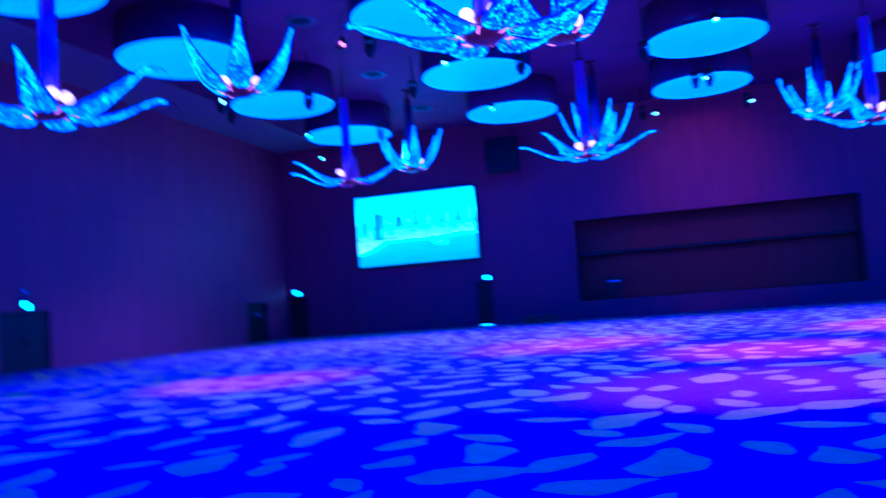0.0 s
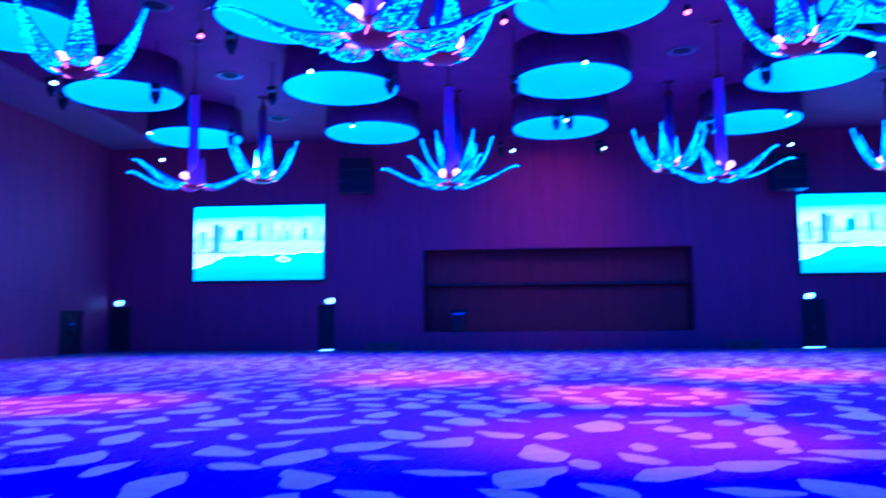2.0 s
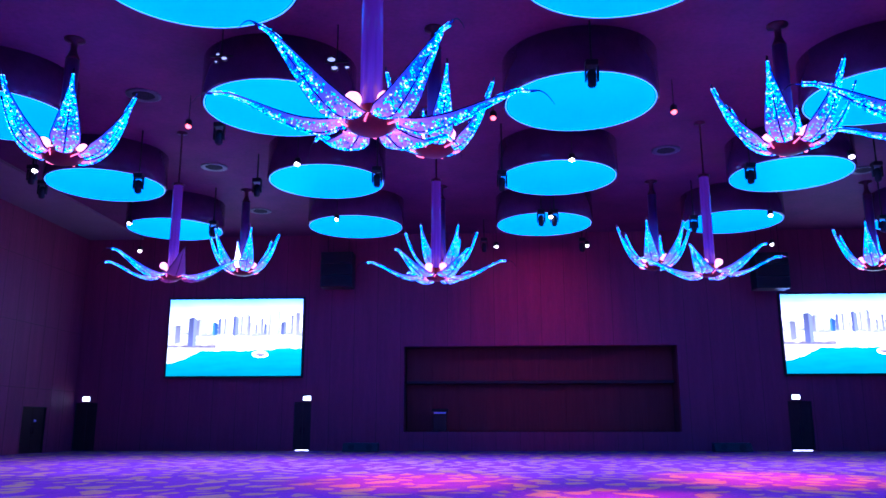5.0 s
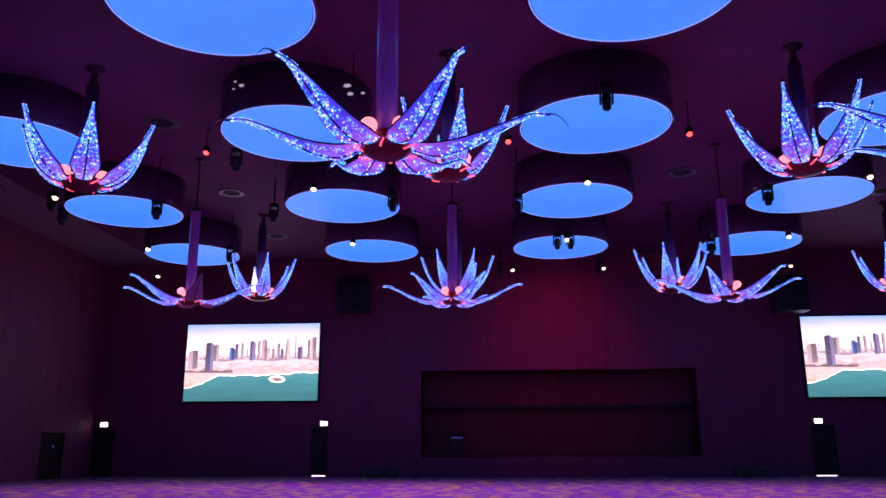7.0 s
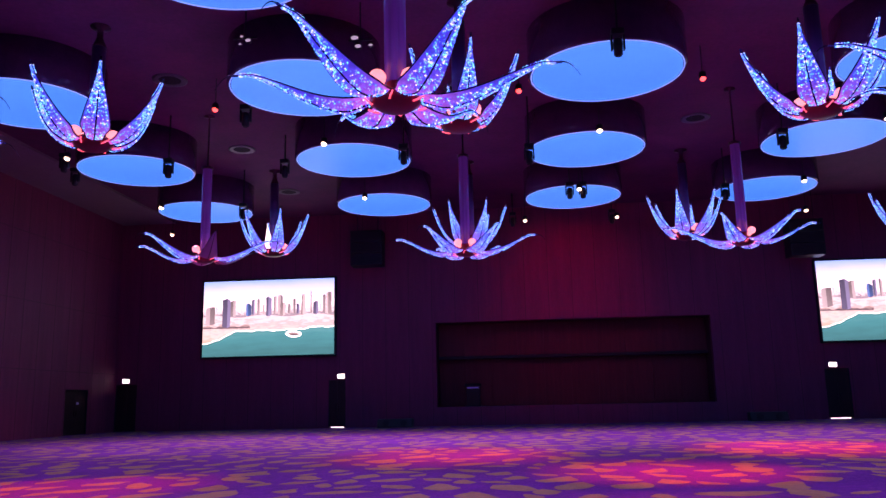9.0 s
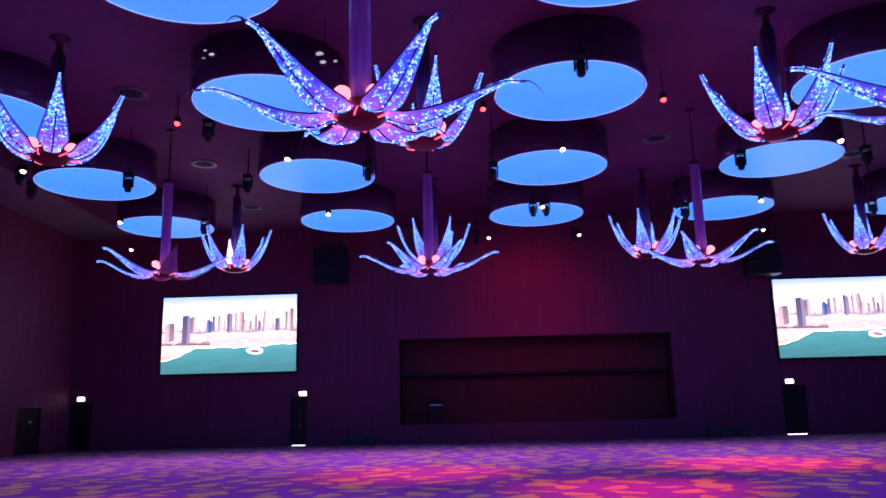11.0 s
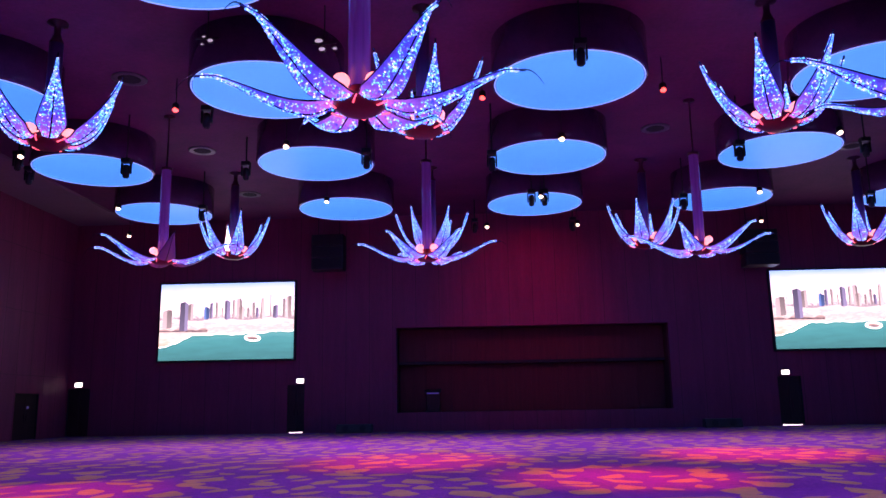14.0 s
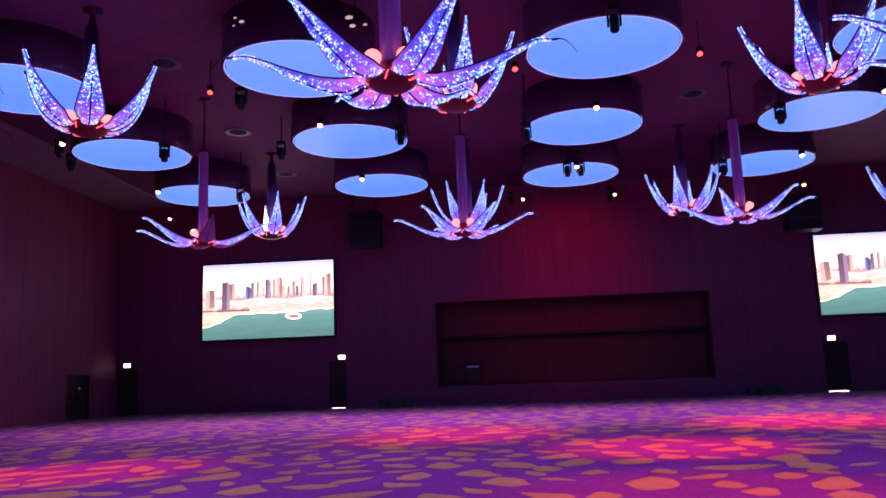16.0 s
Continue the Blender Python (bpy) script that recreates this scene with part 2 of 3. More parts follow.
# ---- the hall ----
floor = tagged(finish("floor", boxed(LEFT_X - 0.4, RIGHT_X + 0.4, BACK_Y - 0.4, WALL_Y + 5.4, -0.3, 0.0), M_CARPET), "violet ballroom carpet woven with beige leaf shapes", "floor", kind="structure")

# back wall with the stage opening and three door openings
NX0, NX1, NZ0, NZ1 = -4.4, 10.5, 1.0, 5.62
DOORS = ((-22.1, 1.25), (-9.95, 0.95), (16.75, 1.25))
DOOR_H = 2.6
wall = bmesh.new()
edges = [LEFT_X - 0.4]
for dx, dw in sorted(DOORS + (((NX0 + NX1) / 2, NX1 - NX0),)):
    edges += [dx - dw / 2, dx + dw / 2]
edges.append(RIGHT_X + 0.4)
for i in range(0, len(edges), 2):
    box(wall, edges[i], edges[i + 1], WALL_Y, WALL_Y + 0.4, 0, CEIL)
for dx, dw in DOORS:
    box(wall, dx - dw / 2, dx + dw / 2, WALL_Y, WALL_Y + 0.4, DOOR_H, CEIL)
box(wall, NX0, NX1, WALL_Y, WALL_Y + 0.4, 0, NZ0)
box(wall, NX0, NX1, WALL_Y, WALL_Y + 0.4, NZ1, CEIL)
wall_north = tagged(finish("wall_north", wall, M_WALL), "tall dark reddish wood panelled end wall", "wall", kind="structure")
SIDE_DOORS = ((21.7, 24.2), (39.2, 41.4))
SIDE_H = 2.3
wall = bmesh.new()
y0 = BACK_Y
for a, b in SIDE_DOORS:
    box(wall, LEFT_X - 0.4, LEFT_X, y0, a, 0, CEIL)
    box(wall, LEFT_X - 0.4, LEFT_X, a, b, SIDE_H, CEIL)
    y0 = b
box(wall, LEFT_X - 0.4, LEFT_X, y0, WALL_Y, 0, CEIL)
wall_west = tagged(finish("wall_west", wall, M_WALL), "tall dark wood panelled side wall", "wall", kind="structure")
wall_east = tagged(finish("wall_east", boxed(RIGHT_X, RIGHT_X + 0.4, BACK_Y, WALL_Y, 0, CEIL), M_WALL), "tall dark wood panelled side wall", "wall", kind="structure")
wall_south = tagged(finish("wall_south", boxed(LEFT_X - 0.4, RIGHT_X + 0.4, BACK_Y - 0.4, BACK_Y, 0, CEIL), M_WALL), "dark wood panelled wall behind", "wall", kind="structure")
ceiling = tagged(finish("ceiling", boxed(LEFT_X - 0.4, RIGHT_X + 0.4, BACK_Y - 0.4, WALL_Y + 0.4, CEIL, CEIL + 0.3), M_CEIL), "dark plaster ballroom ceiling", "ceiling", kind="structure")

# stage recess
rec = bmesh.new()
box(rec, NX0 - 0.3, NX1 + 0.3, WALL_Y + 0.4, WALL_Y + 1.6, NZ0 - 0.3, NZ0)
box(rec, NX0 - 0.3, NX1 + 0.3, WALL_Y + 0.4, WALL_Y + 1.6, NZ1, NZ1 + 0.3)
box(rec, NX0 - 0.3, NX0, WALL_Y + 0.4, WALL_Y + 1.6, NZ0, NZ1)
box(rec, NX1, NX1 + 0.3, WALL_Y + 0.4, WALL_Y + 1.6, NZ0, NZ1)
box(rec, NX0 - 0.3, NX1 + 0.3, WALL_Y + 1.6, WALL_Y + 1.9, NZ0 - 0.3, NZ1 + 0.3)
stage = tagged(finish("stage_recess", rec, M_NICHE), "dark raised stage recess in the end wall", "stage", kind="structure")
curtain = thing("stage_curtain", "dark red cloth panels hung across the stage recess", "curtain", "", (0, WALL_Y + 1.5, 0))
for i in range(10):
    w = (NX1 - NX0 - 0.1) / 10
    x = NX0 + 0.05 + i * w
    part("upper_panel", boxed(x + 0.002, x + w - 0.002, -0.45, 0.0, 3.78, NZ1 - 0.02, bevel=0.02), M_NICHE, curtain)
    part("lower_panel", boxed(x + 0.002, x + w - 0.002, -0.10, 0.0, NZ0 + 0.01, 3.62, bevel=0.02), M_NICHE, curtain)
# dark line of the valance's shadow, built as a black bar
part("valance_shadow", boxed(NX0 + 0.02, NX1 - 0.02, -0.55, -0.0, 3.63, 3.77), M_BLACK, curtain, "black bar in place of the valance's shadow")

# vertical joints of the wood panels
JX = [x for x in np.arange(LEFT_X + 1.3, RIGHT_X, 1.3)]
JY = [y for y in np.arange(BACK_Y + 1.3, WALL_Y, 1.3)]


def clear(x, z0, z1):
    return not any(abs(x - dx) < dw / 2 + 0.05 and z0 < DOOR_H for dx, dw in DOORS) and not (NX0 - 0.05 < x < NX1 + 0.05 and z0 < NZ1)


for x in JX:
    z0 = 0.02 if clear(x, 0.02, CEIL) else (NZ1 + 0.02 if NX0 - 0.05 < x < NX1 + 0.05 else DOOR_H + 0.02)
    part("panel_joint", boxed(x - 0.012, x + 0.012, WALL_Y - 0.004, WALL_Y + 0.01, z0, CEIL - 0.01), M_JOINT, wall_north)
    if z0 > 4:
        part("panel_joint", boxed(x - 0.012, x + 0.012, WALL_Y - 0.004, WALL_Y + 0.01, 0.02, NZ0 - 0.02), M_JOINT, wall_north)
for y in JY:
    part("panel_joint", boxed(LEFT_X - 0.01, LEFT_X + 0.004, y - 0.012, y + 0.012, 2.75 if any(a - 0.1 < y < b + 0.1 for a, b in SIDE_DOORS) else 0.02, CEIL - 0.01), M_JOINT, wall_west)
for z in (3.2, 6.4, 9.6):
    part("panel_joint", boxed(LEFT_X - 0.01, LEFT_X + 0.003, BACK_Y, WALL_Y - 0.01, z - 0.01, z + 0.01), M_JOINT, wall_west)

# stepped soffit along the left side, under the ceiling
soffit = tagged(finish("soffit", boxed(LEFT_X, LEFT_X + 3.2, BACK_Y, WALL_Y, CEIL - 0.12, CEIL - 0.004), M_SOFFIT), "pale plaster soffit along the side wall", "soffit", kind="structure")


# ---- ceiling discs ----
def disc_lamp():
    d = thing("ceiling_disc", "large round ceiling drum with a glowing blue membrane", "ceiling light", "round ceiling discs")
    bm = bmesh.new()
    lathe(bm, [(DISC_R + 0.06, 0.02), (DISC_R + 0.09, 0.05), (DISC_R + 0.09, CEIL - DISC_Z)], 64)
    part("drum", bm, M_DRUM, d, "glossy black drum, tinted violet for haze", True)
    bm = bmesh.new()
    lathe(bm, [(DISC_R - 0.04, 0.0), (DISC_R - 0.04, 0.018)], 64)
    part("membrane", bm, M_DISC, d, "glowing blue stretched membrane")
    bm = bmesh.new()
    pts = [Vector(((DISC_R) * math.cos(a), DISC_R * math.sin(a), 0.0)) for a in np.linspace(0, 2 * math.pi, 65)]
    tube(bm, pts, 0.02, 6)
    part("rim", bm, M_RIM, d, "thin pale lit rim")
    return d


first = disc_lamp()
first.location = (COLS[0], ROWS[0], DISC_Z)
for i, cx in enumerate(COLS):
    for j, cy in enumerate(ROWS):
        if i or j:
            copy_thing(first, pose(cx, cy, DISC_Z))


# ---- hanging flowers ----
def smooth(x):
    x = min(1, max(0, x))
    return x * x * (3 - 2 * x)


def petal_curve(kind, s):
    """Radius and height along a petal, s from 0 at the hub to 1 at the tip."""
    if kind == "open":
        return 0.42 + 3.08 * s, 0.02 - 0.17 * smooth(s / 0.22) + 1.05 * smooth((s - 0.17) / 0.92) - 0.12 * smooth((s - 0.85) / 0.15)
    return 0.34 + 1.32 * s ** 0.62, -0.04 + 1.85 * s ** 1.5


def petal_width(kind, s):
    top, late = (0.47, 0.05) if kind == "open" else (0.33, 0.14)
    return top * (0.5 + 0.5 * smooth(s / 0.25)) * max(0.03, 1 - smooth((s - late) / (1.3 - late)) * 1.28)


def petal_point(kind, s, u, off=0.0):
    """A point on a petal that points to +x; u from -1 to 1 across it."""
    r, z = petal_curve(kind, s)
    r2, z2 = petal_curve(kind, min(1, s + 0.01))
    r1, z1 = petal_curve(kind, max(0, s - 0.01))
    t = Vector((r2 - r1, 0, z2 - z1)).normalized()
    nrm = Vector((-t.z, 0, t.x))
    w = petal_width(kind, s)
    return Vector((r, 0, z)) + Vector((0, u * w, 0)) + nrm * (0.30 * w * u * u + off)


def petal_mesh(kind):
    bm = bmesh.new()
    uv = bm.loops.layers.uv.new("UVMap")
    n, k = 22, 6
    top = [[bm.verts.new(petal_point(kind, i / n, -1 + 2 * j / k, 0.012)) for j in range(k + 1)] for i in range(n + 1)]
    low = [[bm.verts.new(petal_point(kind, i / n, -1 + 2 * j / k, -0.012)) for j in range(k + 1)] for i in range(n + 1)]
    where = {}
    for i in range(n + 1):
        for j in range(k + 1):
            where[top[i][j]] = where[low[i][j]] = (i / n, j / k)
    for i in range(n):
        for j in range(k):
            bm.faces.new((top[i][j], top[i + 1][j], top[i + 1][j + 1], top[i][j + 1]))
            bm.faces.new((low[i][j], low[i][j + 1], low[i + 1][j + 1], low[i + 1][j]))
        bm.faces.new((top[i][0], low[i][0], low[i + 1][0], top[i + 1][0]))
        bm.faces.new((top[i][k], top[i + 1][k], low[i + 1][k], low[i][k]))
    for j in range(k):
        bm.faces.new((top[0][j], top[0][j + 1], low[0][j + 1], low[0][j]))
        bm.faces.new((top[n][j], low[n][j], low[n][j + 1], top[n][j + 1]))
    for f in bm.faces:
        for l in f.loops:
            l[uv].uv = where[l.vert]
    return bm


def ribs_mesh(kind):
    bm = bmesh.new()
    for u in (-1, 0, 1):
        pts = [petal_point(kind, i / 22, u, -0.02 if u == 0 else 0) for i in range(23)]
        tube(bm, pts, [0.021 - 0.008 * i / 22 for i in range(23)], 5)
    if kind != "open":
        return bm
    hook = [petal_point(kind, 1, 0)]
    for i in range(1, 6):
        hook.append(hook[-1] + Vector((0.075, 0, 0.02 - 0.028 * i)))
    tube(bm, hook, [0.016 - 0.002 * i for i in range(6)], 5)
    return bm


def beads_mesh(kind):
    """Beads sewn in loose clusters, thick towards the tip and thin near the hub."""
    bm = bmesh.new()
    rng = random.Random(5 if kind == "open" else 9)
    knots = [(rng.random(), rng.uniform(-0.9, 0.9)) for _ in range(70)]
    for i in range(1500 if kind == "open" else 1250):
        if rng.random() < 0.6:
            ks, ku = knots[rng.randrange(len(knots))]
            s, u = ks + rng.gauss(0, 0.025), ku + rng.gauss(0, 0.12)
        else:
            s, u = rng.random(), rng.uniform(-0.93, 0.93)
        s, u = min(0.95, max(0.05, s)), min(0.82, max(-0.82, u))
        if rng.random() > 0.35 + 1.1 * s:
            continue
        if abs(u) < 0.08:
            u = math.copysign(0.14, u)
        side = -1 if rng.random() < 0.6 else 1
        c = petal_point(kind, s, u, side * 0.03)
        r = rng.uniform(0.013, 0.029)
        v = [bm.verts.new(c + r * Vector(d)) for d in ((1, 0, 0), (0, 1, 0), (-1, 0, 0), (0, -1, 0), (0, 0, 1), (0, 0, -1))]
        for a in range(4):
            bm.faces.new((v[a], v[(a + 1) % 4], v[4]))
            bm.faces.new((v[(a + 1) % 4], v[a], v[5]))
    return bm


def shared(name, bm, mat, smooth=False):
    ob = finish(name, bm, mat, None, smooth)
    me = ob.data
    bpy.data.objects.remove(ob)
    return me


PETALS = {}
for kind in ("open", "cup"):
    PETALS[kind] = (shared("petal", petal_mesh(kind), M_PETAL, True), shared("ribs", ribs_mesh(kind), M_RIB, True), shared("beads", beads_mesh(kind), M_BEAD))
GLOBE = bmesh.new()
bmesh.ops.create_uvsphere(GLOBE, u_segments=16, v_segments=10, radius=0.185, matrix=Matrix.Diagonal((1, 1, 0.92, 1)))
GLOBE = shared("globe", GLOBE, M_GLOBE, True)
NEON = bmesh.new()
tube(NEON, [Vector((0.50, 0.0, -0.10)), Vector((0.62, 0.06, -0.06)), Vector((0.70, 0.12, -0.01))], 0.02, 6)
NEON = shared("neon_tube", NEON, M_NEON, True)


def variant(me, mat):
    out = me.copy()
    out.materials.clear()
    out.materials.append(mat)
    return out


def child(name, me, parent, m=None, label=""):
    ob = new(name, me)
    ob.parent = parent
    if m:
        ob.matrix_basis = m
    return tagged(ob, label)


def flower(kind, at, turn=0.0, size=1.0, white=None, unlit=()):
    open_ = kind == "open"
    label = ("wide open hanging lotus lamp with beaded blue-violet petals" if open_ else "cup-shaped hanging lotus lamp with upright beaded violet petals")
    if white is not None:
        label = "cup-shaped hanging lotus lamp with one petal lit white"
    if unlit:
        label = "wide open hanging lotus lamp with some petals unlit"
    f = thing("lotus_chandelier", label, "chandelier", "hanging lotus lamps", at)
    k = size if open_ else 1.0
    small = Matrix.Diagonal((k, k, k, 1))
    bm = bmesh.new()
    lathe(bm, [(k * r, k * z) for r, z in ((0.12, -0.20), (0.34, -0.16), (0.52, -0.05), (0.56, 0.06), (0.42, 0.16), (0.2, 0.26), (0.2, 0.42))], 24)
    part("hub", bm, M_HUB, f, "dark hub with the neon's red in its colour", True)
    bm = bmesh.new()
    top = CEIL - at[2]
    r = 0.235 * k if open_ else 0.19
    end = 9.95 - at[2] if open_ else top - 0.62
    lathe(bm, [(r, 0.42 * k), (r, end)], 20)
    part("stem", bm, M_STEM if open_ else M_STEM_DARK, f, "lit frosted violet tube" if open_ else "dim dark violet tube", True)
    bm = bmesh.new()
    if open_:
        lathe(bm, [(r + 0.03, end - 0.02), (r + 0.04, end + 0.06), (0.06, end + 0.12), (0.03, end + 0.16), (0.03, top - 0.06), (0.20, top - 0.04), (0.20, top)], 20)
    else:
        lathe(bm, [(r + 0.015, top - 0.63), (0.15, top - 0.5), (0.09, top - 0.35), (0.09, top - 0.10), (0.28, top - 0.04), (0.28, top)], 20)
    part("ceiling_rose", bm, M_ROSE, f, "dark red ceiling fitting", True)
    pm, rm, bd = PETALS[kind]
    for i in range(6):
        a = -90 + 30 + 60 * i + turn
        me = variant(pm, M_PETAL_DARK) if i in unlit else pm
        p = child("petal", me, f, pose(0, 0, 0, 0, 0, a) @ Matrix.Diagonal((size, size, k, 1)), "dark petal with a faint painted red glow" if i in unlit else "")
        child("ribs", rm, p, None, "dark edge and middle ribs")
        if i not in unlit:
            tagged(child("beadwork", bd, p, None, "small beads that glow for the petals' sparkle"), kind="stuff")
        child("neon_tube", NEON, f, pose(0, 0, 0, 0, 0, a + 22) @ small, "red neon tube")
    if white is not None:
        child("short_petal", variant(pm, M_PETAL_WHITE), f, pose(0, 0, 0, 0, 0, white) @ Matrix.Diagonal((0.55, 0.75, 0.64, 1)), "short petal lit plain white")
    gx, gy, gz = (0.34 * k, 0.26 * k, 0.47 * k) if open_ else (0.40, 0.30, 0.30)
    for sx, sy in ((-1, -1), (1, -1), (-1, 1), (1, 1)):
        child("globe", GLOBE, f, pose(sx * gx, sy * gy, gz) @ small, "pink glowing globe")
    return f


# rows of open flowers and cups alternate towards the stage, in four columns
OPEN_FAR, OPEN_NEAR, CUP_FAR, CUP_NEAR = 27.6, 12.9, 8.15, 8.52
flower("open", (-11.11, OPEN_FAR, 6.57), 0, 0.74, unlit=(0, 2, 3))
flower("open", (-1.64, OPEN_FAR, 6.45), 0, 0.73)
flower("open", (7.87, OPEN_FAR, 6.49), 0, 0.73)
flower("open", (17.24, OPEN_FAR, 6.49), 0, 0.73)
flower("open", (-1.90, OPEN_NEAR, 6.41), 2, 0.82)
flower("open", (8.19, OPEN_NEAR, 6.38), 0, 0.82)
flower("open", (-12.08, OPEN_NEAR, 6.32), 0, 0.82)
flower("cup", (-10.85, 35.0, CUP_FAR), -3, white=-92)
flower("cup", (-1.85, 35.0, CUP_FAR))
flower("cup", (7.55, 34.7, CUP_FAR), 8)
flower("cup", (17.2, 35.3, CUP_FAR), -3)
flower("cup", (-11.42, 20.2, CUP_NEAR), 1, 1.15)
flower("cup", (-1.25, 20.1, CUP_NEAR), -15, 1.0)
flower("cup", (8.09, 20.4, CUP_NEAR), -1, 1.14)
flower("cup", (17.4, 20.3, CUP_NEAR), 10, 1.1)


# ---- screens ----
def picture_material(name, stops, axis, strength, grain=0.0, scale=(1, 1, 1)):
    """A glowing picture area that runs through colours along one axis, with soft blotches."""
    m, nt, bsdf = material(name)
    tc = nt.nodes.new("ShaderNodeTexCoord")
    sep = nt.nodes.new("ShaderNodeSeparateXYZ")
    nt.links.new(tc.outputs["Generated"], sep.inputs[0])
    src = sep.outputs[axis]
    if grain:
        n = node(nt, "ShaderNodeTexNoise", Scale=1.0, Detail=4.0)
        nt.links.new(coords(nt, scale), n.inputs["Vector"])
        add = nt.nodes.new("ShaderNodeMath")
        add.operation = "MULTIPLY_ADD"
        add.inputs[1].default_value = grain
        nt.links.new(n.outputs["Fac"], add.inputs[0])
        off = nt.nodes.new("ShaderNodeMath")
        off.operation = "SUBTRACT"
        off.inputs[1].default_value = grain / 2
        nt.links.new(src, off.inputs[0])
        nt.links.new(off.outputs[0], add.inputs[2])
        src = add.outputs[0]
    nt.links.new(ramp(nt, src, stops), bsdf.inputs["Emission Color"])
    bsdf.inputs["Emission Strength"].default_value = strength
    bsdf.inputs["Base Color"].default_value = (0.02, 0.02, 0.02, 1)
    return m


P_SKY = picture_material("screen_sky", ((0.0, (1.0, 0.86, 0.82)), (0.45, (0.80, 0.78, 0.82)), (1.0, (0.16, 0.36, 0.80))), "Z", 1.4, 0.3, (0.25, 1, 0.8))
P_LAND = picture_material("screen_land", ((0.0, (0.85, 0.62, 0.45)), (0.3, (1.0, 0.86, 0.74)), (0.55, (0.72, 0.64, 0.60)), (0.7, (1.0, 0.94, 0.90)), (1.0, (0.85, 0.84, 0.86))), "Z", 0.82, 0.9, (2.2, 1, 8))
P_WATER = picture_material("screen_water", ((0.0, (0.02, 0.22, 0.22)), (0.5, (0.02, 0.32, 0.32)), (1.0, (0.08, 0.45, 0.44))), "Z", 0.9, 0.7, (0.7, 1, 4))
P_SHADE = picture_material("screen_shade", ((0.2, (0.10, 0.08, 0.09)), (0.8, (0.42, 0.34, 0.30))), "Z", 1.2, 0.9, (4, 1, 9))
P_FOAM = picture_material("screen_foam", ((0.0, (0.9, 0.95, 0.9)), (1.0, (1.0, 1.0, 0.98))), "Z", 1.8, 0.3, (4, 1, 4))
P_FACES = [(picture_material("tower_sunny_face", ((0.0, tuple(min(1, 1.25 * v) for v in c)), (1.0, c)), "Z", 0.85, 0.7, (7, 1, 3)),
            picture_material("tower_shaded_face", ((0.0, tuple(0.75 * v for v in c)), (1.0, tuple(0.42 * v for v in c))), "Z", 0.7, 0.6, (7, 1, 3)))
           for c in ((0.50, 0.47, 0.47), (0.24, 0.25, 0.40), (0.10, 0.24, 0.55), (0.62, 0.56, 0.54))]


P_LOW = picture_material("screen_low_city", ((0.15, (0.30, 0.28, 0.31)), (0.5, (0.80, 0.76, 0.74)), (0.85, (0.45, 0.45, 0.52))), "Z", 1.1, 1.3, (9, 1, 12))


def shore(u):
    """Height of the waterline across the shown picture."""
    return 0.165 + 0.165 * smooth(u / 0.30) + 0.03 * smooth((u - 0.62) / 0.3) + 0.006 * math.sin(31 * u) + 0.004 * math.sin(77 * u + 1)


